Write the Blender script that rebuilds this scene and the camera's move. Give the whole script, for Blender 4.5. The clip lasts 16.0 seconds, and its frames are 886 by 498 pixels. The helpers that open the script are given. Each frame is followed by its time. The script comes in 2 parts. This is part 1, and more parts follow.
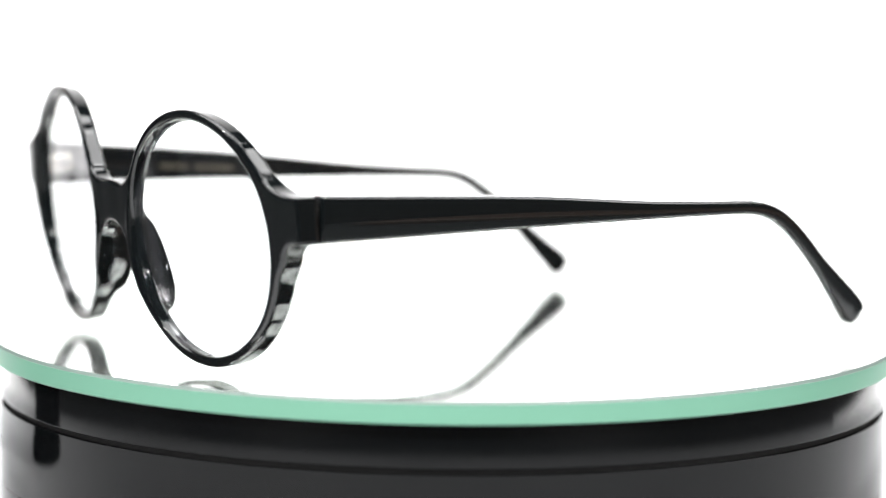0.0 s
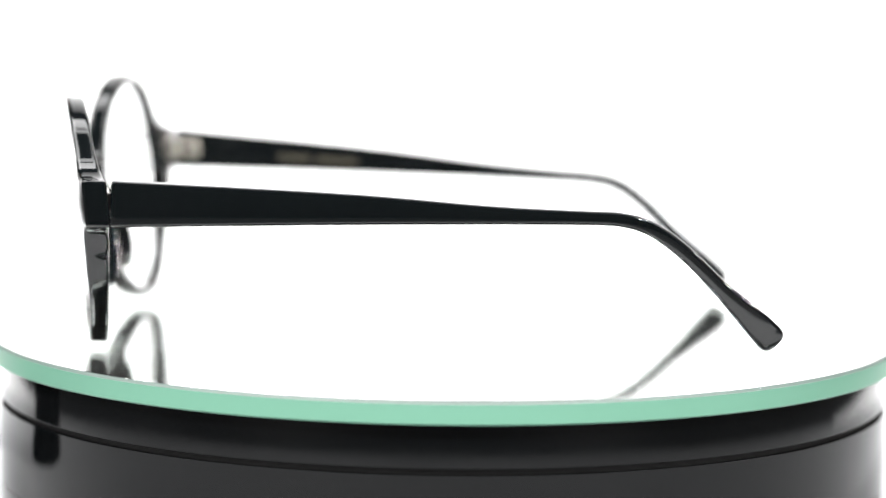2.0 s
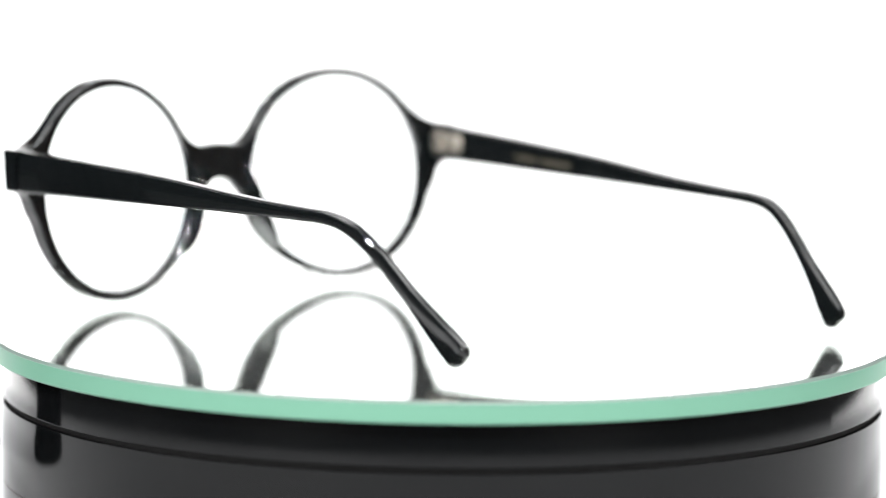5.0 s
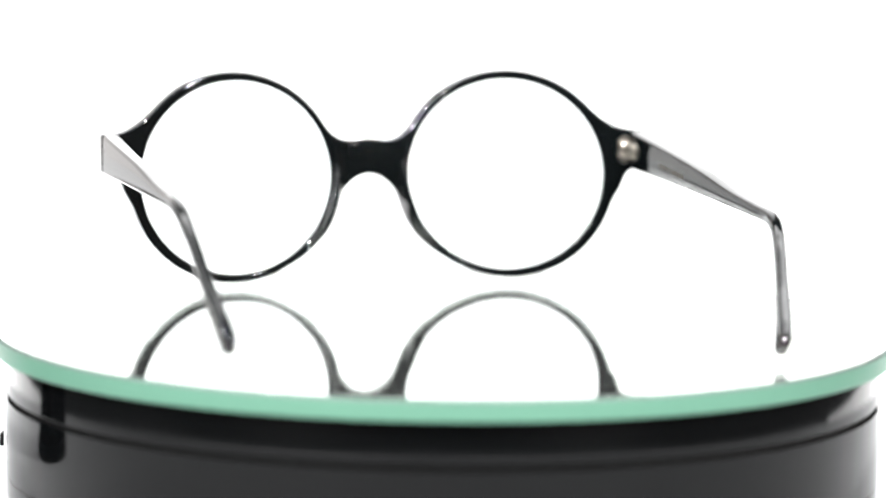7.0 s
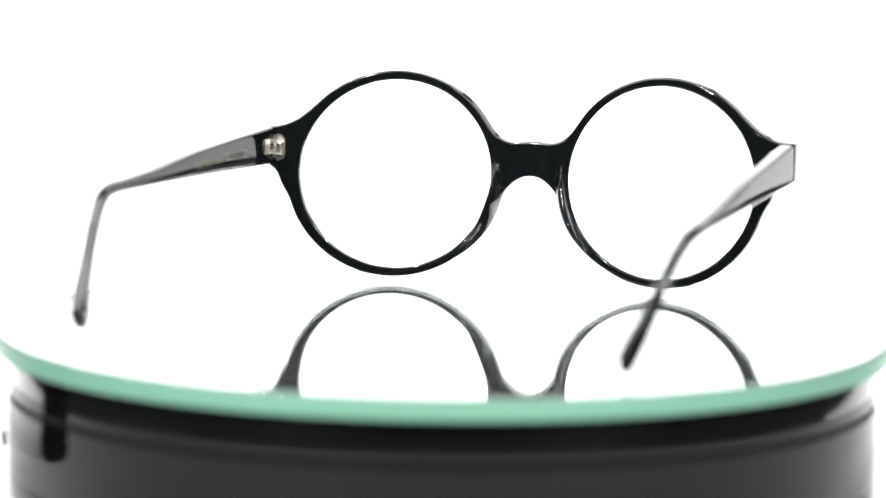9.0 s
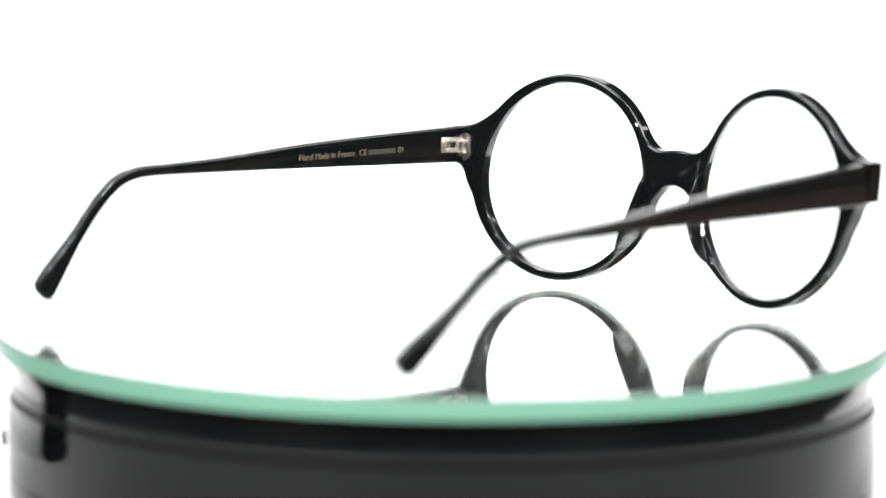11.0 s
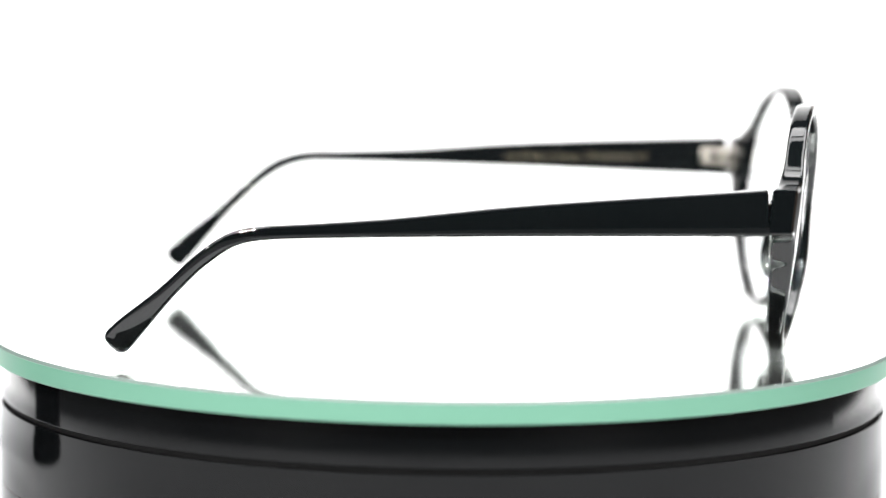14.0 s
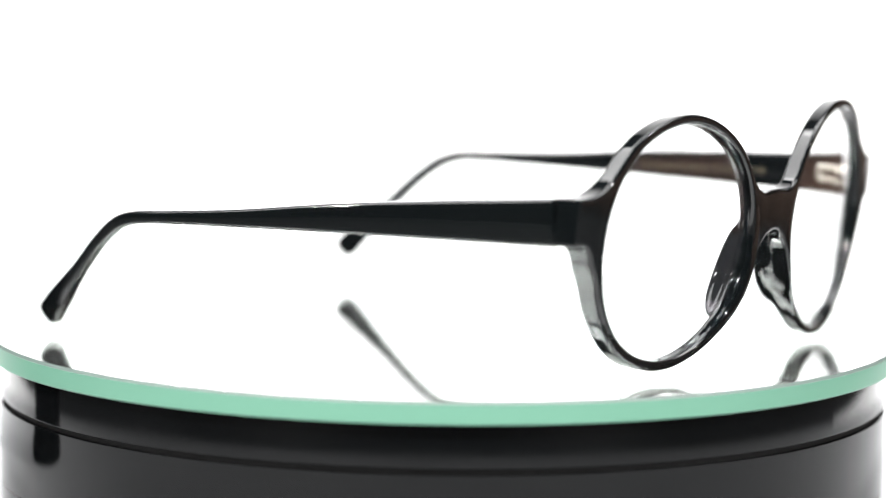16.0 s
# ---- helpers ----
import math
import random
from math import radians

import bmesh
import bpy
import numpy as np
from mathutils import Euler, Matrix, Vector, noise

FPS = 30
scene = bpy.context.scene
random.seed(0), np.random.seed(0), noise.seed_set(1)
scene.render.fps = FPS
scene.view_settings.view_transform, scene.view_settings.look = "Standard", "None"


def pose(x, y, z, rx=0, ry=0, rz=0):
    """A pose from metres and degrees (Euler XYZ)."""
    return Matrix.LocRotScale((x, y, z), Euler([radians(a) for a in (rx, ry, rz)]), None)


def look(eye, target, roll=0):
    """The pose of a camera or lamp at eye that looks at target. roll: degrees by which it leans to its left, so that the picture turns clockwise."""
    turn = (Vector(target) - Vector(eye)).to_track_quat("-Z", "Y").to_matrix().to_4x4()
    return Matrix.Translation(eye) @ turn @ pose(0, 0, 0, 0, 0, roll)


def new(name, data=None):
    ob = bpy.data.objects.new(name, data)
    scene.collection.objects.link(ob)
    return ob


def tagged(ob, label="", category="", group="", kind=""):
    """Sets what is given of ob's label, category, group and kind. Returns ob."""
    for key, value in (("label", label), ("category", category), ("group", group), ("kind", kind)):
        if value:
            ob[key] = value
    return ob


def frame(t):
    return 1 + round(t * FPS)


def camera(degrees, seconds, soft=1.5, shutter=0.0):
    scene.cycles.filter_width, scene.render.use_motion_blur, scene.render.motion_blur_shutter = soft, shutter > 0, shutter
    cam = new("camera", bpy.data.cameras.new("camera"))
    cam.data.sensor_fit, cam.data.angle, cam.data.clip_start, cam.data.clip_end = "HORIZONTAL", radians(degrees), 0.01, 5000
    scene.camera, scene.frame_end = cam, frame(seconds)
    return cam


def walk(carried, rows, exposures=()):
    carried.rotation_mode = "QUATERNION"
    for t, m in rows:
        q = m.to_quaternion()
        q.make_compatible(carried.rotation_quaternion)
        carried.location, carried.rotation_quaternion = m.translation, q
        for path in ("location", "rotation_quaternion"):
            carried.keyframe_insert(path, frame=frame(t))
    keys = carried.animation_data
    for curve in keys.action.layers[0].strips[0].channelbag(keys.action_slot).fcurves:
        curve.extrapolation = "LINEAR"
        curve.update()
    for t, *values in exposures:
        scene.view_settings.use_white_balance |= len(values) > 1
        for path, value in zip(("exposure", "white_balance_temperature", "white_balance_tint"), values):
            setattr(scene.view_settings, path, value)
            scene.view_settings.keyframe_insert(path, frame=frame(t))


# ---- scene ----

# ---------------------------------------------------------------- camera
EYE = Vector((0.0, -0.6722, 0.0969))
LOOK = Vector((-0.00052, -0.6722 + 0.9930, 0.0969 - 0.1177))
AIM = (LOOK - EYE).normalized()
ROLL = 0.75
cam = camera(16.39, 16.0, soft=1.5)
# small drift back while the lens is focused on the far side
DRIFT = [(0.0, 0.0), (4.2, 0.0), (6.3, 0.0088), (7.4, 0.0096), (8.0, 0.0128), (9.2, 0.0128), (10.5, 0.0128), (11.8, 0.0128), (12.0, 0.0034),
         (13.2, 0.0030), (13.8, 0.0008), (14.6, 0.0), (16.0, 0.0)]
walk(cam, [(t, look(EYE - AIM * d, LOOK - AIM * d, ROLL)) for t, d in DRIFT])
# where the lens is focused: the near side, the far rims, the near side again
sharp = new("focus_point")
sharp.empty_display_size = 0.005
cam.data.dof.use_dof, cam.data.dof.focus_object, cam.data.dof.aperture_fstop = True, sharp, 8.2

# ---------------------------------------------------------------- light
world = bpy.data.worlds.new("world")
scene.world = world
world.use_nodes = True
world.node_tree.nodes["Background"].inputs[0].default_value = (0.9, 0.95, 1.0, 1)
world.node_tree.nodes["Background"].inputs[1].default_value = 0.02


def lamp(name, at, target, size, watts, colour=(1, 1, 1), size_y=None, shape="RECTANGLE"):
    data = bpy.data.lights.new(name, "AREA")
    data.shape, data.size, data.size_y, data.energy, data.color = shape, size, size_y or size, watts, colour
    ob = new(name, data)
    ob.matrix_world = look(at, target)
    return ob


lamp("softbox_left", (-0.42, 0.0, 0.62), (-0.02, 0.02, 0.0), 0.50, 7.4, (1.0, 1.0, 1.0), 0.56)
lamp("softbox_right", (0.46, 0.02, 0.62), (0.02, 0.02, 0.0), 0.40, 5.0, (1.0, 1.0, 1.0), 0.46)
lamp("overhead_panel", (0.0, 0.26, 0.95), (0, 0.28, 0.0), 0.60, 3.6, (1.0, 1.0, 1.0), 0.22)
# a short row of bare LEDs on each side, in front
for side, where in ((-1, "left"), (1, "right")):
    for k in range(3):
        lamp("led_" + where, (side * (0.36 + 0.06 * k), -0.62, 0.66 - 0.05 * k), (0, 0, 0), 0.022, 6.4, (1.0, 0.99, 0.97), shape="DISK")
lamp("small_led_left", (-0.72, -0.20, 0.42), (0, 0, 0), 0.028, 1.4, (1.0, 0.99, 0.98), shape="DISK")
lamp("small_led_right", (0.72, -0.20, 0.42), (0, 0, 0), 0.028, 1.4, (1.0, 0.99, 0.98), shape="DISK")
lamp("backdrop_light", (0.0, 0.10, 1.05), (0, 0.75, 0.25), 0.9, 2.3, (1.0, 1.0, 1.0), 0.12)
# unseen panels added for the pale sheen mirrored along the temples' faces
lamp("sheen_panel_left", (-0.30, 0.44, 0.13), (0, 0, 0.13), 0.30, 0.38, (1.0, 1.0, 1.0), 0.32)
lamp("sheen_panel_right", (0.29, 0.50, 0.13), (0, 0, 0.13), 0.20, 0.30, (1.0, 1.0, 1.0), 0.32)
scene.view_settings.exposure = 0.0


# ---------------------------------------------------------------- materials
def material(name, colour, rough=0.5, metal=0.0, **more):
    m = bpy.data.materials.new(name)
    m.use_nodes = True
    b = m.node_tree.nodes["Principled BSDF"]
    b.inputs["Base Color"].default_value = (*colour, 1)
    b.inputs["Roughness"].default_value = rough
    b.inputs["Metallic"].default_value = metal
    for key, value in more.items():
        b.inputs[key.replace("_", " ")].default_value = value
    return m


def vary(m, scale, low, high, target="Roughness", bump=0.0, bump_scale=None, detail=4.0, stretch=(1, 1, 1)):
    """Noise on one input of the material, and fine relief."""
    n, l = m.node_tree.nodes, m.node_tree.links
    b = n["Principled BSDF"]
    co = n.new("ShaderNodeTexCoord")
    mp = n.new("ShaderNodeMapping")
    mp.inputs["Scale"].default_value = stretch
    l.new(co.outputs["Object"], mp.inputs["Vector"])
    tex = n.new("ShaderNodeTexNoise")
    tex.inputs["Scale"].default_value, tex.inputs["Detail"].default_value = scale, detail
    l.new(mp.outputs["Vector"], tex.inputs["Vector"])
    if isinstance(low, tuple):
        mix = n.new("ShaderNodeMix")
        mix.data_type = "RGBA"
        mix.inputs["A"].default_value, mix.inputs["B"].default_value = (*low, 1), (*high, 1)
        l.new(tex.outputs["Fac"], mix.inputs["Factor"])
        l.new(mix.outputs["Result"], b.inputs[target])
    else:
        rng = n.new("ShaderNodeMapRange")
        rng.inputs["From Min"].default_value, rng.inputs["From Max"].default_value = 0.3, 0.7
        rng.inputs["To Min"].default_value, rng.inputs["To Max"].default_value = low, high
        l.new(tex.outputs["Fac"], rng.inputs["Value"])
        l.new(rng.outputs["Result"], b.inputs[target])
    if bump:
        fine = n.new("ShaderNodeTexNoise")
        fine.inputs["Scale"].default_value, fine.inputs["Detail"].default_value = bump_scale or scale * 8, 3.0
        l.new(mp.outputs["Vector"], fine.inputs["Vector"])
        bp = n.new("ShaderNodeBump")
        bp.inputs["Strength"].default_value, bp.inputs["Distance"].default_value = bump, 0.0002
        l.new(fine.outputs["Fac"], bp.inputs["Height"])
        l.new(bp.outputs["Normal"], b.inputs["Normal"])
    return m


acetate = vary(material("black_acetate", (0.004, 0.006, 0.007), 0.04, IOR=1.49), 60, 0.015, 0.05, bump=0.008, bump_scale=110)
vary(acetate, 45, (0.0016, 0.0023, 0.0026), (0.0026, 0.0032, 0.0034), target="Base Color")
lens_glass = material("clear_lens", (0.955, 0.965, 0.975), 0.0, IOR=1.5, Transmission_Weight=1.0, Specular_Tint=(0.95, 0.80, 0.95, 1))
steel = vary(material("nickel_hinge", (0.72, 0.68, 0.62), 0.25, 1.0), 400, 0.18, 0.38, bump=0.1, bump_scale=2500)
satin_nickel = vary(material("satin_nickel_hinge", (0.60, 0.56, 0.50), 0.35, 1.0), 500, 0.26, 0.42, bump=0.1, bump_scale=2500)
steel_dark = vary(material("screw_steel", (0.40, 0.37, 0.34), 0.35, 1.0), 600, 0.25, 0.45)
# darker gold, so solid bars look no brighter than thin letters
gold_dim = vary(material("dim_gold_print", (0.034, 0.029, 0.019), 0.5, 0.3), 900, 0.35, 0.6)
gold_print = vary(material("gold_print", (0.12, 0.10, 0.066), 0.5, 0.3), 900, 0.35, 0.6)
plate_glass = material("plate_glass", (0.975, 1.0, 0.985), 0.0, IOR=1.5, Transmission_Weight=0.985)
silver = material("mirror_silver", (0.90, 0.93, 0.91), 0.0, 1.0)
ground_edge = vary(material("ground_glass_edge", (0.078, 0.182, 0.131), 0.35, IOR=1.5), 30, (0.074, 0.174, 0.125), (0.082, 0.190, 0.137), target="Base Color", bump=0.05, bump_scale=700)
edge_lip = material("polished_glass_lip", (0.075, 0.10, 0.09), 0.6)
base_black = vary(material("black_gloss_plastic", (0.0010, 0.0012, 0.0014), 0.1, IOR=1.25), 22, 0.02, 0.08, bump=0.02, bump_scale=120, stretch=(1, 1, 2))
groove_black = material("groove_black", (0.0012, 0.0012, 0.0012), 0.6, Specular_IOR_Level=0.2)
switch_grey = vary(material("switch_grey_plastic", (0.55, 0.55, 0.56), 0.4), 200, 0.35, 0.5)
paper = vary(material("white_paper", (0.86, 0.86, 0.87), 0.85), 6, (0.85, 0.85, 0.86), (0.88, 0.88, 0.885), target="Base Color", bump=0.03, bump_scale=300)
# grey toned so that the base mirrors a dimmer floor
disc_grey = vary(material("disc_grey", (0.43, 0.435, 0.445), 0.8), 14, (0.38, 0.385, 0.395), (0.48, 0.485, 0.495), target="Base Color")
room_paint = vary(material("dark_room_paint", (0.04, 0.048, 0.055), 0.8), 3, (0.034, 0.042, 0.046), (0.045, 0.052, 0.058), target="Base Color")
brown_paint = vary(material("brown_room_paint", (0.14, 0.08, 0.055), 0.8), 3, (0.11, 0.065, 0.045), (0.17, 0.095, 0.065), target="Base Color")
slab_brown = vary(material("brown_slab_colour", (0.085, 0.05, 0.033), 0.45), 9, (0.06, 0.034, 0.022), (0.11, 0.062, 0.042), target="Base Color", bump=0.1, bump_scale=60, stretch=(14, 1, 1))
table_wood = vary(material("dark_table_top", (0.020, 0.021, 0.022), 0.5), 8, (0.016, 0.017, 0.018), (0.024, 0.025, 0.026), target="Base Color", stretch=(1, 12, 1))


# ---------------------------------------------------------------- mesh tools
def mesh_object(name, verts, faces, mat, parent=None, label="", smooth=True, sharp_over=40):
    me = bpy.data.meshes.new(name)
    me.from_pydata([tuple(v) for v in verts], [], [tuple(f) for f in faces])
    me.validate()
    me.materials.append(mat)
    if smooth:
        me.polygons.foreach_set("use_smooth", [True] * len(me.polygons))
        me.set_sharp_from_angle(angle=radians(sharp_over))
    ob = new(name, me)
    ob.parent = parent
    if label:
        tagged(ob, label)
    return ob


def part(name, bm, mat, parent=None, label="", smooth=False):
    me = bpy.data.meshes.new(name)
    bmesh.ops.recalc_face_normals(bm, faces=bm.faces)
    if smooth:
        for f in bm.faces:
            f.smooth = True
    bm.to_mesh(me)
    bm.free()
    me.materials.append(mat)
    ob = new(name, me)
    ob.parent = parent
    if label:
        tagged(ob, label)
    return ob


def box(bm, lo, hi, bevel=0.0, m=None, segments=2):
    """A bevelled block between two corners."""
    made = bmesh.ops.create_cube(bm, size=1.0)["verts"]
    c = [(a + b) / 2 for a, b in zip(lo, hi)]
    s = [b - a for a, b in zip(lo, hi)]
    for v in made:
        v.co = Vector((c[i] + v.co[i] * s[i] for i in range(3)))
    if bevel:
        edges = {e for v in made for e in v.link_edges}
        made = bmesh.ops.bevel(bm, geom=list(edges), offset=bevel, segments=segments, profile=0.5, affect="EDGES")["verts"]
    if m is not None:
        bmesh.ops.transform(bm, matrix=m, verts=list({v for v in made}))
    return bm


def rod(bm, a, b, radius, segments=24):
    """A capped cylinder from a to b."""
    a, b = Vector(a), Vector(b)
    m = Matrix.Translation((a + b) / 2) @ (b - a).to_track_quat("Z", "Y").to_matrix().to_4x4()
    bmesh.ops.create_cone(bm, cap_ends=True, segments=segments, radius1=radius, radius2=radius, depth=(b - a).length, matrix=m)
    return bm


def lathe(profile, segments=192, closed=False):
    """Verts and faces of a profile of (radius, z) turned about z."""
    n = len(profile)
    verts = [(r * math.cos(2 * math.pi * k / segments), r * math.sin(2 * math.pi * k / segments), z) for k in range(segments) for r, z in profile]
    faces = []
    for k in range(segments):
        a, b = k * n, ((k + 1) % segments) * n
        for i in range(n if closed else n - 1):
            j = (i + 1) % n
            faces.append((a + i, b + i, b + j, a + j))
    return verts, faces


def nets(field, lo, hi, step):
    """The zero surface of a field over a block, as verts and quads (surface nets)."""
    axes = [np.arange(a, b + step, step) for a, b in zip(lo, hi)]
    g = np.stack(np.meshgrid(*axes, indexing="ij"), -1)
    f = field(g)
    inside = f < 0
    shape = tuple(s - 1 for s in f.shape)
    total, count = np.zeros((*shape, 3)), np.zeros(shape)
    for ax in range(3):
        o1, o2 = [a for a in range(3) if a != ax]
        s0 = [slice(None)] * 3
        s1 = [slice(None)] * 3
        s0[ax], s1[ax] = slice(0, -1), slice(1, None)
        f0, f1 = f[tuple(s0)], f[tuple(s1)]
        cross = (f0 < 0) != (f1 < 0)
        w = np.where(cross, f0 / np.where(cross, f0 - f1, 1), 0)[..., None]
        p = g[tuple(s0)] * (1 - w) + g[tuple(s1)] * w
        for d1 in (0, 1):
            for d2 in (0, 1):
                c = [slice(None)] * 3
                c[o1] = slice(d1, f.shape[o1] - 1 + d1)
                c[o2] = slice(d2, f.shape[o2] - 1 + d2)
                total += np.where(cross[tuple(c)][..., None], p[tuple(c)], 0)
                count += cross[tuple(c)]
    used = count > 0
    index = np.full(shape, -1)
    index[used] = np.arange(used.sum())
    verts = total[used] / count[used][:, None]
    faces = []
    for ax in range(3):
        o1, o2 = (ax + 1) % 3, (ax + 2) % 3
        s0 = [slice(1, -1)] * 3
        s1 = [slice(1, -1)] * 3
        s0[ax], s1[ax] = slice(0, -1), slice(1, None)
        a, b = inside[tuple(s0)], inside[tuple(s1)]
        at = np.argwhere(a != b)
        up = a[tuple(at.T)]
        base = at + 1
        base[:, ax] -= 1
        quad = []
        for d1, d2 in ((-1, -1), (0, -1), (0, 0), (-1, 0)):
            q = base.copy()
            q[:, o1] += d1
            q[:, o2] += d2
            quad.append(index[tuple(q.T)])
        quad = np.stack(quad, 1)
        quad[~up] = quad[~up][:, ::-1]
        faces.append(quad)
    faces = np.concatenate(faces)
    for _ in range(3):
        e, v = 0.02, field(verts)
        grad = np.stack([(field(verts + e * np.eye(3)[i]) - field(verts - e * np.eye(3)[i])) / (2 * e) for i in range(3)], 1)
        move = -v[:, None] * grad / np.maximum((grad ** 2).sum(1), 0.05)[:, None]
        verts = verts + np.clip(move, -step / 2, step / 2)
    return verts, faces


def smin(a, b, k):
    h = np.maximum(k - np.abs(a - b), 0) / k
    return np.minimum(a, b) - h * h * k / 4


def smax(a, b, k):
    return -smin(-a, -b, k)


def step01(x, a, b):
    t = np.clip((x - a) / (b - a), 0, 1)
    return t * t * (3 - 2 * t)


# ---------------------------------------------------------------- setting
FLOOR_Z = -0.0365      # paper under the turntable
PAPER_X, PAPER_FRONT, PAPER_BACK = 0.222, 0.02, 0.75


def paper_sweep():
    """White paper that runs over the table and up behind it in one curve, 1 mm thick."""
    line = [(PAPER_FRONT, -0.0012), (0.1, -0.0012), (0.25, -0.0012)]
    r = 0.25
    for k in range(1, 17):
        a = math.pi / 2 * k / 16
        line.append((PAPER_BACK - r + r * math.sin(a), r - r * math.cos(a)))
    line += [(PAPER_BACK, 0.6), (PAPER_BACK, 1.15)]
    n, t = len(line), 0.001
    verts, faces = [], []
    for x in (-PAPER_X, PAPER_X):
        for i, (y, z) in enumerate(line):
            verts.append((x, y, FLOOR_Z + z))
        for i, (y, z) in enumerate(line):
            a, b = line[max(i - 1, 0)], line[min(i + 1, n - 1)]
            d = Vector((b[0] - a[0], b[1] - a[1])).normalized()
            verts.append((x, y + d.y * t, FLOOR_Z + z - d.x * t))
    m = 2 * n
    for i in range(n - 1):
        faces += [(i, i + 1, m + i + 1, m + i), (n + i, m + n + i, m + n + i + 1, n + i + 1)]
        faces += [(i, n + i, n + i + 1, i + 1), (m + i, m + i + 1, m + n + i + 1, m + n + i)]
    faces += [(0, m, m + n, n), (n - 1, 2 * n - 1, m + 2 * n - 1, m + n - 1)]
    ob = mesh_object("backdrop", verts, faces, paper)
    tagged(ob, "seamless white paper sweep curving up behind the turntable", "backdrop", kind="structure")


def room():
    """Plain dark walls that close the place."""
    x0, x1, y0, y1, z0, z1, t = -1.7, 1.7, -2.2, 1.5, -0.78, 1.7, 0.1
    for name, lo, hi in (
            ("wall_west", (x0 - t, y0, z0), (x0, y1, z1)), ("wall_east", (x1, y0, z0), (x1 + t, y1, z1)),
            ("wall_south", (x0 - t, y0 - t, z0), (x1 + t, y0, z1)), ("wall_north", (x0 - t, y1, z0), (x1 + t, y1 + t, z1)),
            ("floor", (x0 - t, y0 - t, z0 - t), (x1 + t, y1 + t, z0)), ("ceiling", (x0 - t, y0 - t, z1), (x1 + t, y1 + t, z1 + t))):
        ob = part(name, box(bmesh.new(), lo, hi), brown_paint if name in ("wall_east", "wall_north") else room_paint)
        tagged(ob, "plain dark painted studio surface", "room", kind="structure")
    top = new("table")
    tagged(top, "dark grey wooden table under the white paper", "table", kind="structure")
    top.location = (0, 0.22, z0)
    zt = FLOOR_Z - 0.0023 - z0
    part("tabletop", box(bmesh.new(), (-0.8, -0.60, zt - 0.03), (0.8, 0.56, zt), 0.003), table_wood, top)
    for sx in (-0.74, 0.74):
        for sy in (-0.55, 0.5):
            part("leg", box(bmesh.new(), (sx - 0.025, sy - 0.025, 0), (sx + 0.025, sy + 0.025, zt - 0.03), 0.003), table_wood, top)


paper_sweep()
room()
# disc added so the base mirrors a pale floor that ends under the groove
mat = part("reflection_disc", rod(bmesh.new(), (0, -0.02, FLOOR_Z - 0.0011), (0, -0.02, FLOOR_Z), 0.212, 128), disc_grey)
tagged(mat, "thin round pale grey disc under the turntable, added for the base's reflections", "mat", kind="structure")

# ---------------------------------------------------------------- turntable
PLATE_R, PLATE_T, BASE_R = 0.0996, 0.0046, 0.0969


def turntable():
    top = new("turntable_base")
    tagged(top, "round glossy black plastic turntable base with thin grooves", "turntable")
    top.location = (0, 0, FLOOR_Z)
    h = -PLATE_T - FLOOR_Z - 0.0003
    g1, g2 = -0.0141 - FLOOR_Z, 0.0050
    R = BASE_R

    def ring(name, z0, z1, radius, mat, bevel=0.0005, label=""):
        prof = [(0.0, z0), (radius - bevel, z0)]
        prof += [(radius - bevel + bevel * math.sin(a), z0 + bevel - bevel * math.cos(a)) for a in (0.5, 1.0, math.pi / 2)]
        prof += [(radius - bevel + bevel * math.cos(a), z1 - bevel + bevel * math.sin(a)) for a in (0.0, 0.5, 1.0, math.pi / 2)]
        prof += [(0.0, z1)]
        v, f = lathe(prof)
        return mesh_object(name, v, f, mat, top, label, sharp_over=8)

    ring("lower_rim", 0.0, g2 - 0.0001, R - 0.0001, base_black, 0.0006)
    ring("seam", g2 - 0.0001, g2 + 0.0001, R - 0.0005, groove_black, 0.00005, "fine dark seam")
    ring("body", g2 + 0.0001, g1 - 0.0006, R, base_black, 0.00004)
    ring("groove", g1 - 0.0006, g1 + 0.0006, R - 0.0010, groove_black, 0.0001, "thin black recessed groove")
    ring("upper_ring", g1 + 0.0006, h, R - 0.0002, base_black, 0.0002)
    bm = box(bmesh.new(), (-R - 0.0012, -0.003, 0.0062), (-R + 0.002, 0.003, 0.0118), 0.0003)
    bezel = part("switch_bezel", bm, switch_grey, top, "small pale grey switch surround")
    bm = box(bmesh.new(), (-R - 0.0022, -0.002, 0.0082), (-R - 0.0011, 0.002, 0.0110), 0.0003)
    part("switch_button", bm, groove_black, bezel, "small black push button")


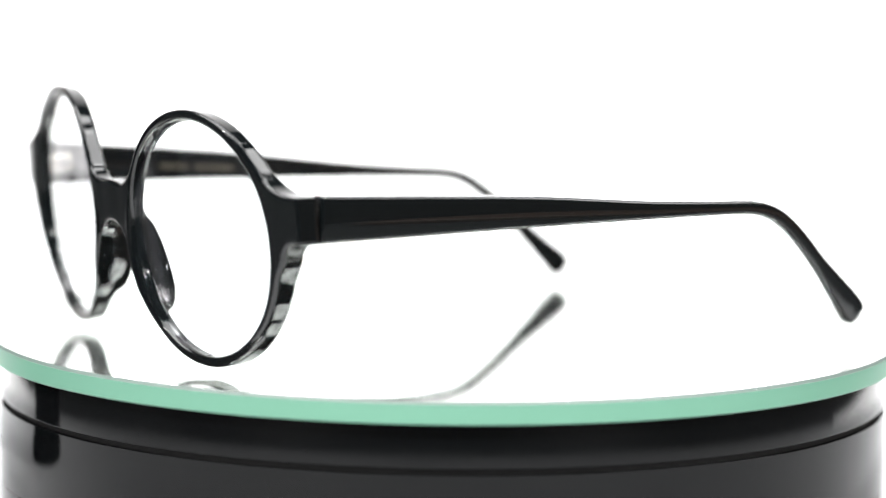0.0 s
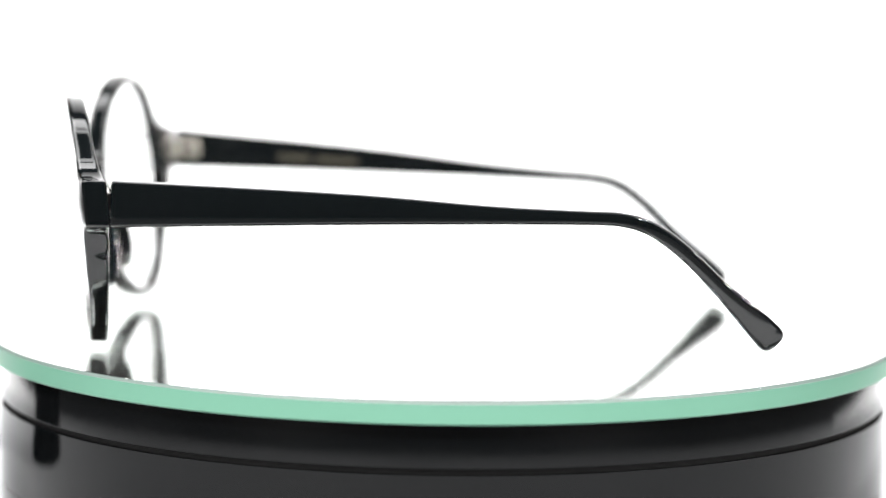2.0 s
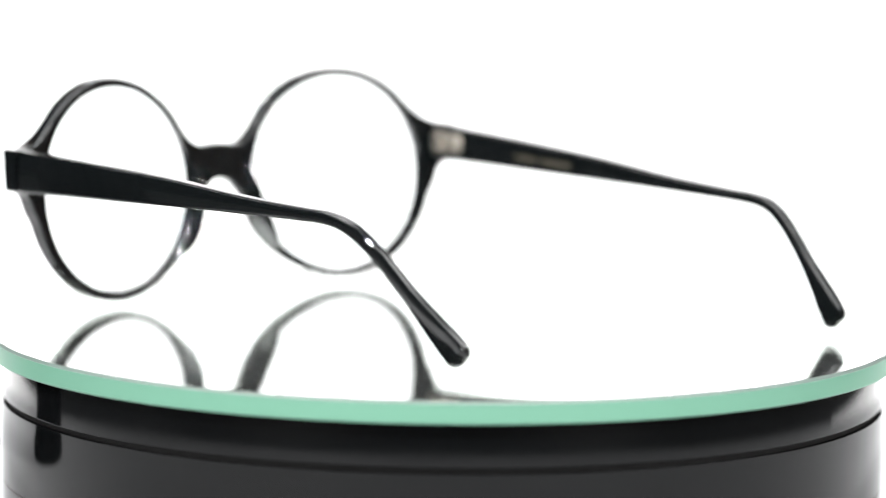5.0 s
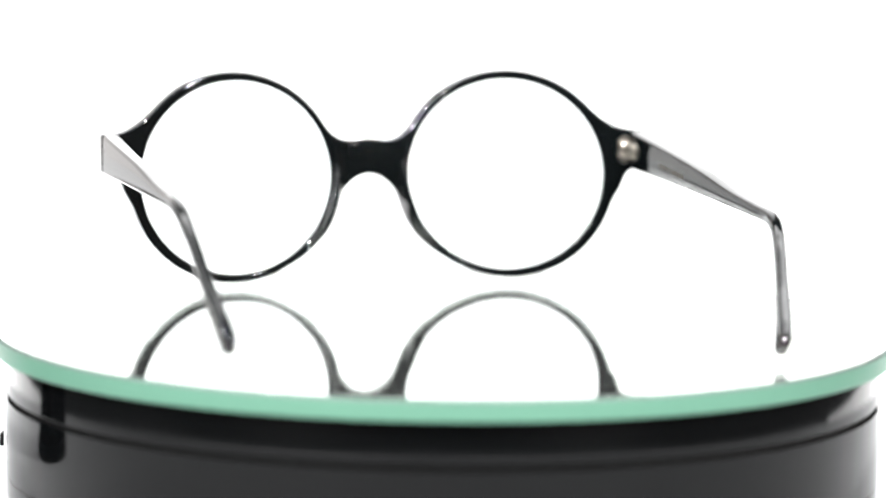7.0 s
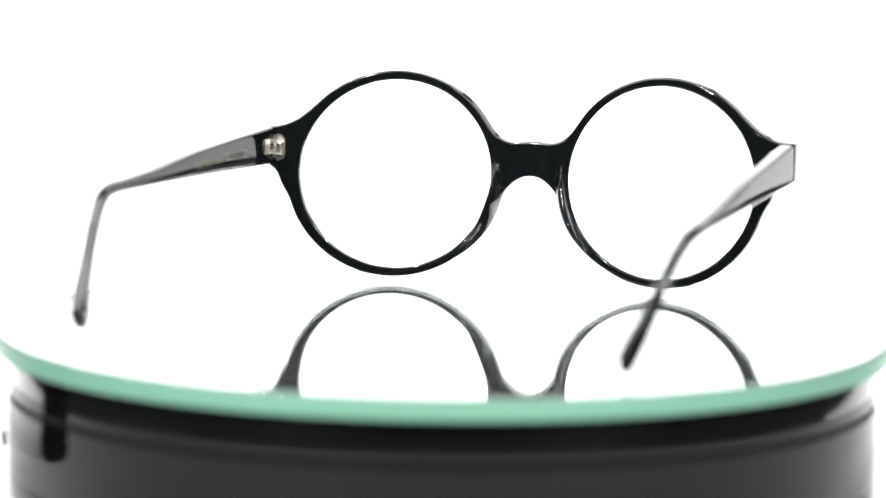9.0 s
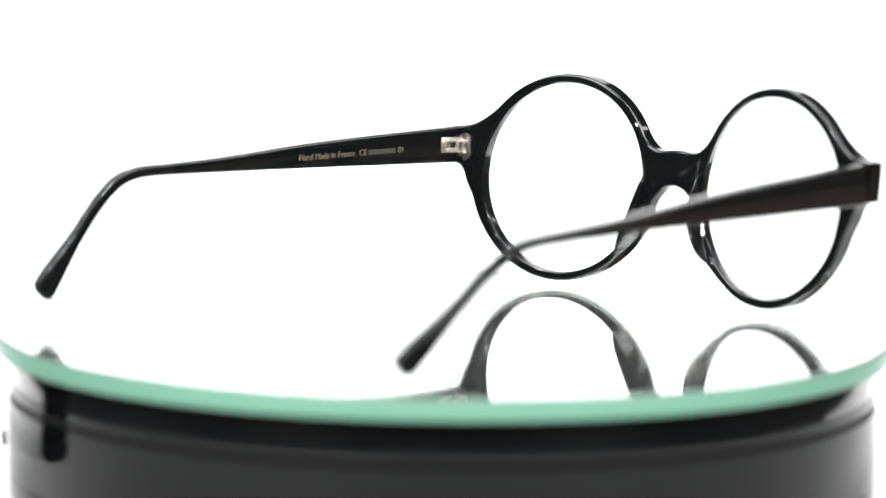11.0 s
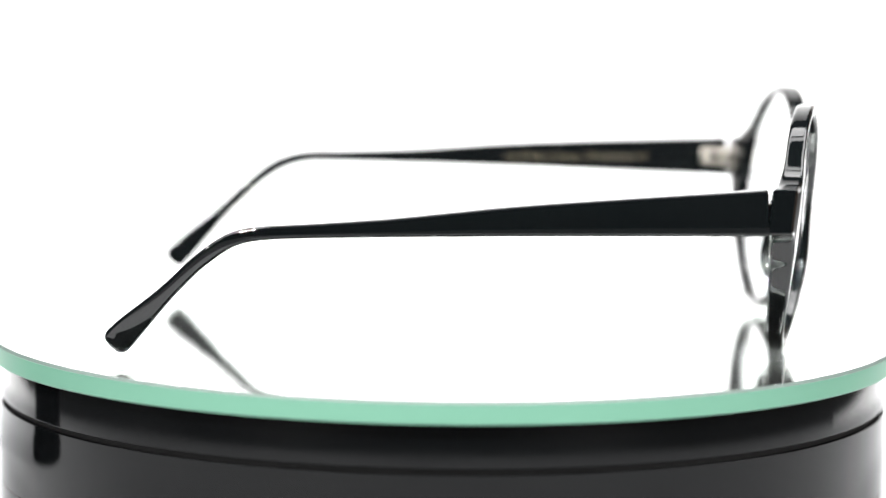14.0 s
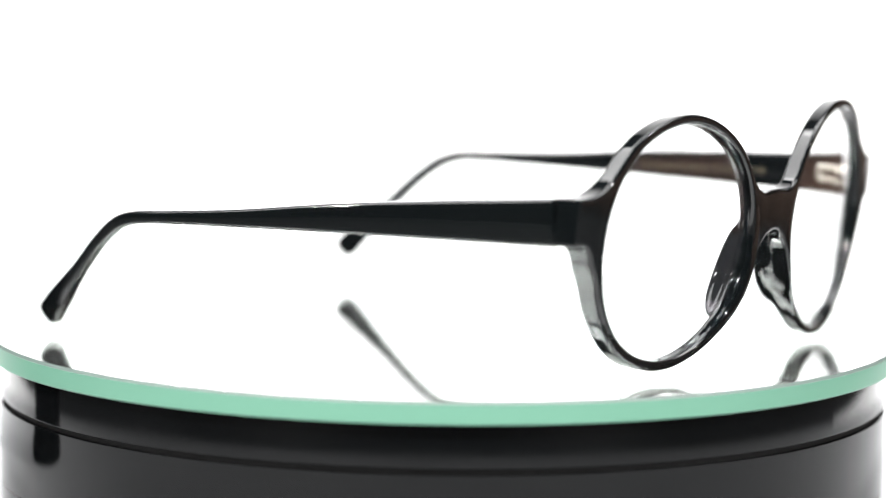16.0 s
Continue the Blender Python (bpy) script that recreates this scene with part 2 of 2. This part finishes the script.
def mirror_plate():
    top = new("mirror_plate")
    tagged(top, "round mirror glass plate with a pale green edge", "mirror plate")
    top.location = (0, 0, -PLATE_T)
    R, T = PLATE_R, PLATE_T
    v, f = lathe([(0.0, 0.0), (R - 0.0006, 0.0), (R - 0.0006, T - 0.0001), (R - 0.0007, T), (0.0, T)])
    ob = mesh_object("glass", v, f, plate_glass, top, "clear glass layer", smooth=False)
    v, f = lathe([(0.0, 0.00025), (R - 0.0009, 0.00025), (R - 0.0009, 0.0004), (0.0, 0.0004)])
    mesh_object("silvering", v, f, silver, top, "mirror silvering under the glass", smooth=False)
    c = 0.0006
    v, f = lathe([(R - 0.0005, 0.0), (R - 0.0003, 0.0), (R, 0.0003), (R, T - c), (R - 0.0005, T - c)], closed=True)
    mesh_object("ground_edge", v, f, ground_edge, top, "pale mint-green ground glass edge", sharp_over=8)
    v, f = lathe([(R - 0.0005, T - c), (R - 0.0001, T - c), (R - 0.0004, T), (R - 0.0005, T)], closed=True)
    mesh_object("bevelled_lip", v, f, edge_lip, top, "thin grey-green bevelled lip", sharp_over=8)
    return top


def dark_post():
    """Slim black post added for the dark block mirrored in the turntable's side; otherwise unseen."""
    top = new("dark_post")
    tagged(top, "slim matt black post, stand-in for the dark block mirrored in the base", "stand")
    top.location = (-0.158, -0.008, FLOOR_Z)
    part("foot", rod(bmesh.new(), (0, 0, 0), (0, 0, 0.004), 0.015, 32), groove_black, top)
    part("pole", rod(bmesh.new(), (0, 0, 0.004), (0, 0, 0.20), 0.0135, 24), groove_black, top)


def side_slab():
    """Brown slab beside the paper, added for brown reflections in glossy surfaces; otherwise unseen."""
    top = new("brown_slab")
    tagged(top, "brown slab on the dark table, added for the brown mirrored on the right", "board")
    top.location = (0.57, 0.10, FLOOR_Z - 0.0023)
    part("slab", box(bmesh.new(), (-0.22, -0.42, 0), (0.22, 0.42, 0.014), 0.003), slab_brown, top)


dark_post()
side_slab()
turntable()
plate = mirror_plate()

# ---------------------------------------------------------------- eyeglasses, built in millimetres
EYE_X, EYE_Z = 33.8, 26.5             # centre of each rim
IN_A, IN_B, OUT_A, OUT_B = 24.1, 23.5, 26.45, 25.6
FRONT_Y, LEAN = 77.8, 0.095
MID_X = 0.25
glasses = new("eyeglasses")
tagged(glasses, "round glossy black acetate eyeglasses with clear lenses, on a mirror", "eyeglasses")


def bowed(x, z):
    """Depth of the middle of the front at x, z."""
    return FRONT_Y - 2.9 * (np.abs(x) / 33.8) ** 1.72 - 2.1 * step01(x, 6, 30) + 1.1 * step01(x, 46, 62) + (z - EYE_Z) * LEAN


def to_metres(v):
    """x, z, depth off the front's middle surface -> metres in the glasses' space."""
    return np.stack([v[:, 0] + MID_X, bowed(v[:, 0], v[:, 1]) + v[:, 2], v[:, 1] + 0.1 + 0.4 * step01(v[:, 0], 0, 25)], 1) * 0.001


def ellipse(x, z, a, b):
    return (np.sqrt((x / a) ** 2 + (z / b) ** 2) - 1) * min(a, b)


def block2(x, z, cx, cz, hx, hz, r):
    qx, qz = np.abs(x - cx) - hx + r, np.abs(z - cz) - hz + r
    return np.hypot(np.maximum(qx, 0), np.maximum(qz, 0)) + np.minimum(np.maximum(qx, qz), 0) - r


def front_field(p):
    x, z, w = np.abs(p[..., 0]), p[..., 1], p[..., 2]
    rx, rz = x - EYE_X, z - EYE_Z
    rim = ellipse(rx - 0.45, rz, OUT_A, OUT_B) - 0.04 * w
    lug = block2(x, z, 58.5, 33.0, 9.0, 4.65, 0.5)
    bridge = block2(x, z, 0.0, 31.3 + 0.25 * np.cos(np.minimum(x, 6) / 6 * math.pi), 12.0, 3.9, 0.8)
    gusset = block2(x, z, 58.6, EYE_Z + 0.5, 2.0, 3.5, 1.5)
    d = smin(smin(smin(rim, lug, 7.0), gusset, 5.0), bridge, 5.0)
    drop = EYE_Z + 0.35 - z
    arch = (10.6 * drop - x * x) / np.sqrt(112.0 + 4 * x * x)
    d = smin(d, smax(block2(x, z, 0.0, 24.0, 11.0, 7.0, 1.0), arch, 1.0), 1.5)
    d = np.maximum(d, x - 67.5)
    d = np.maximum(d, 0.13 * w - ellipse(rx, rz, IN_A, IN_B))
    half = 1.95 + 0.55 * step01(x, 54, 62) - 0.2 * step01(-x, -9, -3)
    r = 0.62
    qa, qb = d + r, np.abs(w) - half + r
    return np.hypot(np.maximum(qa, 0), np.maximum(qb, 0)) + np.minimum(np.maximum(qa, qb), 0) - r


def pad_field(p):
    """Built-in nose pad: a leaf along the rim that splays outwards behind it."""
    x, z, w = p[..., 0], p[..., 1], p[..., 2]
    ca, sa = math.cos(radians(18)), math.sin(radians(18))
    reach = 25.9 - 0.16 * np.clip(-w - 1.0, 0, 9)
    dx, dz = x - EYE_X, z - EYE_Z
    radial, along = -dx * ca - dz * sa - reach, -dx * sa + dz * ca
    radial = radial + 0.021 * along * along
    back = 4.2 + 0.6 * np.clip(-along / 9.0, -1, 1)
    q = np.sqrt((radial / 1.25) ** 2 + (along / 10.2) ** 2 + ((w + 2.2) / back) ** 2)
    leaf = (q - 1) * 1.25
    return np.maximum(smin(leaf, front_field(p) + 0.06, 1.5), leaf - 1.5)


v, f = nets(front_field, (-69.0, -1.0, -3.5), (69.0, 54.0, 3.5), 0.36)
front = mesh_object("front_frame", to_metres(v), f[:, ::-1], acetate, glasses, "glossy black acetate front with two round rims", sharp_over=180)
v, f = nets(pad_field, (0.5, 1.0, -11.0), (26.0, 37.0, 6.5), 0.36)
for side in (1, -1):
    u = v * np.array([side, 1, 1])
    mesh_object("nose_pad", to_metres(u), f[:, ::-side], acetate, front)


def lens(side):
    """A thin curved lens that fills one rim."""
    rings, seg, verts, faces = 14, 96, [], []
    for off in (0.75, -0.75):
        for i in range(rings + 1):
            k = i / rings
            for j in range(seg):
                a = 2 * math.pi * j / seg
                x = side * EYE_X + (IN_A + 0.9) * k * math.cos(a)
                z = EYE_Z + (IN_B + 0.9) * k * math.sin(a)
                verts.append((x, z, off + 1.2 * (1 - k * k) - 0.2))
    n = (rings + 1) * seg
    for b, flip in ((0, 1), (n, -1)):
        for i in range(rings):
            for j in range(seg):
                faces.append((b + i * seg + j, b + i * seg + (j + 1) % seg, b + (i + 1) * seg + (j + 1) % seg, b + (i + 1) * seg + j)[::flip])
    for j in range(seg):
        a, c = rings * seg + j, rings * seg + (j + 1) % seg
        faces.append((a, c, n + c, n + a))
    ob = mesh_object("lens", to_metres(np.array(verts)), faces, lens_glass, glasses, "clear round lens with a faint lilac sheen")
    me = bmesh.new()
    me.from_mesh(ob.data)
    bmesh.ops.remove_doubles(me, verts=me.verts, dist=1e-6)
    bmesh.ops.recalc_face_normals(me, faces=me.faces)
    me.to_mesh(ob.data)
    me.free()
    ob.visible_shadow = False


lens(1)
lens(-1)

# temple: back from the joint, up, height across, thickness, in from the joint's middle line
TEMPLE = [(0.0, 0.0, 9.3, 4.0, 0.0), (6.0, -0.3, 8.9, 4.0, 0.05), (28.0, -1.35, 7.5, 3.7, 0.3), (51.0, -2.6, 5.9, 3.4, 0.7), (74.0, -4.25, 3.8, 3.0, 1.1),
          (91.0, -5.25, 2.9, 2.6, 1.4), (100.0, -5.8, 2.8, 2.5, 1.5), (105.2, -6.7, 2.9, 2.5, 1.8), (109.3, -8.6, 3.0, 2.5, 2.3), (114.5, -12.5, 3.0, 2.5, 3.3),
          (120.3, -18.0, 3.2, 2.6, 4.6), (124.9, -22.4, 4.3, 2.7, 5.7), (129.0, -26.3, 5.5, 2.8, 6.8), (131.4, -28.7, 5.9, 2.7, 7.5)]


def spline(rows, n):
    """Catmull-Rom through the rows, n steps a span."""
    p = np.array(rows)
    p = np.concatenate([2 * p[:1] - p[1:2], p, 2 * p[-1:] - p[-2:-1]])
    out = []
    for i in range(1, len(p) - 2):
        for t in np.arange(n) / n:
            out.append(0.5 * (2 * p[i] + (p[i + 1] - p[i - 1]) * t + (2 * p[i - 1] - 5 * p[i] + 4 * p[i + 1] - p[i + 2]) * t * t
                              + (3 * p[i] - p[i - 1] - 3 * p[i + 1] + p[i + 2]) * t ** 3))
    out.append(p[-2])
    return np.array(out)


def section(hh, ht, r, n=5):
    """Rounded rectangle, half height and half thickness."""
    r = min(r, hh * 0.9, ht * 0.9)
    pts = []
    for cx, cz, a0 in ((ht - r, hh - r, 0), (-ht + r, hh - r, 90), (-ht + r, -hh + r, 180), (ht - r, -hh + r, 270)):
        for k in range(n + 1):
            a = radians(a0 + 90 * k / n)
            pts.append((cx + r * math.cos(a), cz + r * math.sin(a)))
    return pts


def temple_mesh(side):
    rows = spline(TEMPLE, 6)
    past = np.maximum(rows[:, 0] - 100.0, 0)
    rows[:, 1] -= (0.075 if side < 0 else 0.0) * past      # the left tip is bent a little further down
    rows[:, 0] -= 0.04 * past
    rows[:, 4] += (0.035 if side > 0 else 0.0) * past      # the right tip turns a little further in
    verts, n = [], 0
    stations = []
    for i, (b, u, h, t, inn) in enumerate(rows):
        a, c = rows[max(i - 1, 0)], rows[min(i + 1, len(rows) - 1)]
        d = np.array([c[0] - a[0], c[1] - a[1]])
        d = d / np.hypot(*d)
        stations.append((b, u, h / 2, t / 2, inn, d))
    first, last = stations[0], stations[-1]
    loops = [(first[0] + 0.0, first[1], first[2] - 0.35, first[3] - 0.35, first[4], first[5])]
    loops += [(first[0] + 0.12, first[1], first[2] - 0.1, first[3] - 0.1, first[4], first[5])]
    loops += [(max(s[0], 0.35), *s[1:]) if i == 0 else s for i, s in enumerate(stations)]
    b, u, hh, ht, inn, d = last
    for k in range(1, 7):
        a = math.pi / 2 * k / 6
        reach = 2.3 * math.sin(a)
        loops.append((b + d[0] * reach, u + d[1] * reach, max(hh * math.cos(a) ** 0.6, 0.15), max(ht * math.cos(a) ** 0.5, 0.1), inn + 0.2 * math.sin(a), d))
    for b, u, hh, ht, inn, d in loops:
        sec = section(hh, ht, 0.75)
        n = len(sec)
        for x, z in sec:
            verts.append((side * (x - inn), -(b - d[1] * z), u + d[0] * z))
    verts = np.array(verts) * 0.001
    faces = []
    for i in range(len(loops) - 1):
        for j in range(n):
            q = (i * n + j, i * n + (j + 1) % n, (i + 1) * n + (j + 1) % n, (i + 1) * n + j)
            faces.append(q[::side])
    faces.append(tuple(range(n))[::-side])
    faces.append(tuple(range((len(loops) - 1) * n, len(loops) * n))[::side])
    return verts, faces


def letters(text, size, mat, parent, m, label):
    """Printed words as a thin mesh."""
    cu = bpy.data.curves.new("lettering", "FONT")
    cu.body, cu.size, cu.extrude = text, size, 0.00002
    tmp = bpy.data.objects.new("lettering", cu)
    me = bpy.data.meshes.new_from_object(tmp)
    bpy.data.objects.remove(tmp)
    me.materials.clear()
    me.materials.append(mat)
    ob = new("lettering", me)
    ob.parent = parent
    ob.matrix_basis = m
    tagged(ob, label)
    return ob


def temple(side, yaw, tilt):
    v, f = temple_mesh(side)
    ob = mesh_object("temple", v, f, acetate, glasses, "slim tapering black acetate temple with a bent tip")
    ob.matrix_basis = pose((MID_X + side * 65.45) * 0.001, 0.0653 if side > 0 else 0.0660, 0.0332 if side > 0 else 0.0331, tilt, 0, yaw)
    # hinge leaf let into the inner face, with its knuckle
    bm = bmesh.new()
    s = 0.001
    inner = -2.0
    lo, hi = sorted((side * (inner - 0.25) * s, side * (inner + 0.4) * s))
    box(bm, (lo, -6.1 * s, -2.0 * s), (hi, -0.6 * s, 1.8 * s), 0.0002)
    lo, hi = sorted((side * (inner - 1.0) * s, side * (inner - 0.2) * s))
    for up in (1.2, -1.4):
        box(bm, (lo, -5.4 * s, (up - 0.5) * s), (hi, 0.5 * s, (up + 0.5) * s), 0.0003, segments=3)
    for y in (-5.4, -1.0):
        box(bm, (lo, (y - 0.5) * s, -1.3 * s), (hi, (y + 0.5) * s, 1.1 * s), 0.0003, segments=3)
    leaf = part("hinge_leaf", bm, satin_nickel, ob, "small bright nickel hinge leaf with a black plate for the shade in the slot", smooth=True)
    # black plate put in for the shade inside the loop
    lo, hi = sorted((side * (inner - 0.35) * s, side * (inner - 0.2) * s))
    part("slot", box(bmesh.new(), (lo, -4.7 * s, -0.8 * s), (hi, -1.6 * s, 0.6 * s)), groove_black, leaf, "black plate for the shade in the slot")
    bm = bmesh.new()
    rod(bm, (side * (inner - 0.7) * s, -4.1 * s, -0.1 * s), (side * (inner + 0.2) * s, -4.1 * s, -0.1 * s), 0.0006, 16)
    part("rivet", bm, steel_dark, leaf, "dark steel rivet")
    bm = bmesh.new()
    hx = side * (inner + 1.1) * s
    rod(bm, (hx, 0.9 * s, -1.3 * s), (hx, 0.9 * s, 1.2 * s), 0.0007)
    part("knuckle", bm, steel_dark, leaf)
    return ob


def front_hinge(side):
    """Round plate with a square eye and knuckles on the back of the front's end."""
    s = 0.001
    x, y, z = (MID_X + side * 62.8) * s, (bowed(side * 62.8, 33) - 2.6) * s, 0.0329 + side * 0.0003
    hinge_y = 0.0655 if side > 0 else 0.0662
    bm = bmesh.new()
    for dz in (-1.45, 1.45):
        rod(bm, (x, y + 0.4 * s, z + dz * s), (x, y - 0.35 * s, z + dz * s), 0.0019, 32)
    box(bm, (x - 1.9 * s, y - 0.37 * s, z - 1.4 * s), (x + 1.9 * s, y + 0.4 * s, z + 1.4 * s), 0.0002)
    plate_ob = part("hinge_plate", bm, steel_dark, front, "small two-lobed nickel hinge plate")
    bm = bmesh.new()
    for lo, hi in (((-1.6, -1.7), (1.6, -1.1)), ((-1.6, 1.1), (1.6, 1.7)), ((-1.6, -1.3), (-1.0, 1.3)), ((1.0, -1.3), (1.6, 1.3))):
        box(bm, (x + lo[0] * s, y - 2.0 * s, z + lo[1] * s), (x + hi[0] * s, y - 0.2 * s, z + hi[1] * s), 0.00025)
    part("hinge_eye", bm, steel, plate_ob, "bright square hinge eye")
    bm = bmesh.new()
    box(bm, (x - 0.5 * s, y - 1.6 * s, z - 0.6 * s), (x + 0.5 * s, y - 0.2 * s, z + 0.6 * s), 0.0002)
    part("screw", bm, steel, plate_ob)
    for dz in (-2.1, 2.1):
        bm = bmesh.new()
        kx = (MID_X + side * 64.3) * s
        rod(bm, (kx, hinge_y + 0.9 * s, z + (dz - 0.4) * s), (kx, hinge_y + 0.9 * s, z + (dz + 0.4) * s), 0.0008)
        box(bm, (kx - 0.5 * s, hinge_y + 0.6 * s, z + (dz - 0.4) * s), (kx + 0.5 * s, y + 0.1 * s, z + (dz + 0.6) * s), 0.0002)
        part("knuckle", bm, steel_dark, plate_ob)


temple_r = temple(1, -0.4, 0.0)
temple_l = temple(-1, -1.4, -2.4)
front_hinge(1)
front_hinge(-1)


def inner_face(side, back):
    """A spot on the inner face of a temple, in its own space."""
    rows = np.array(TEMPLE)
    u, t, inn = (np.interp(back, rows[:, 0], rows[:, k]) for k in (1, 3, 4))
    return Vector((side * (-t / 2 - inn - 0.03), -back, u)) * 0.001


def print_on(side, obj, back0, back1, drop, text, size, label):
    """Lettering along the inner face, from back0 towards back1, read from inside."""
    a, b = inner_face(side, back0), inner_face(side, back1)
    a.z -= drop * 0.001
    b.z -= drop * 0.001
    run = (b - a).normalized()
    out = Vector((-side, 0, 0))
    up = out.cross(run).normalized()
    out = run.cross(up)
    m = Matrix((run, up, out)).transposed().to_4x4()
    m.translation = a
    if text:
        return letters(text, size, gold_print, obj, m, label)
    bm = box(bmesh.new(), (0, 0, -0.00002), ((b - a).length, size, 0.00002))
    ob = part("printed_bar", bm, gold_dim, obj, label)
    ob.matrix_basis = m
    return ob


# left temple, read from the back towards the hinge
print_on(-1, temple_l, 53.0, 34.5, 0.9, "Hand Made in France", 0.0021, "gold printed words")
print_on(-1, temple_l, 33.6, 31.0, 0.9, "CE", 0.0021, "gold printed mark")
print_on(-1, temple_l, 30.6, 21.6, 0.9, "", 0.0012, "gold printed word")
print_on(-1, temple_l, 20.8, 18.6, 0.9, "01", 0.0021, "gold printed number")
# right temple, read from the hinge towards the back
print_on(1, temple_r, 25.0, 32.5, 1.0, "", 0.0011, "gold printed word")
print_on(1, temple_r, 34.0, 44.0, 1.0, "", 0.0011, "gold printed word")

# ---------------------------------------------------------------- what turns
SPIN, AT_EIGHT = -15.081, -0.61


def motions():
    times = [0.5 * k for k in range(33)]
    turn = [(t, AT_EIGHT + SPIN * (t - 8.0)) for t in times]
    walk(glasses, [(t, pose(0, 0, 0, 0, 0, a)) for t, a in turn])
    focus = [(0.0, -0.060), (1.5, -0.068), (3.0, -0.078), (4.2, -0.080), (6.3, 0.015), (7.4, 0.010), (8.0, 0.070), (10.5, 0.070), (11.8, 0.070), (12.0, -0.035), (13.2, -0.040), (14.0, -0.055),
             (16.0, -0.055)]
    walk(sharp, [(t, pose(0, y, 0.02)) for t, y in focus])
    walk(plate, [(t, pose(0, 0, -PLATE_T, 0, 0, a)) for t, a in turn])


motions()
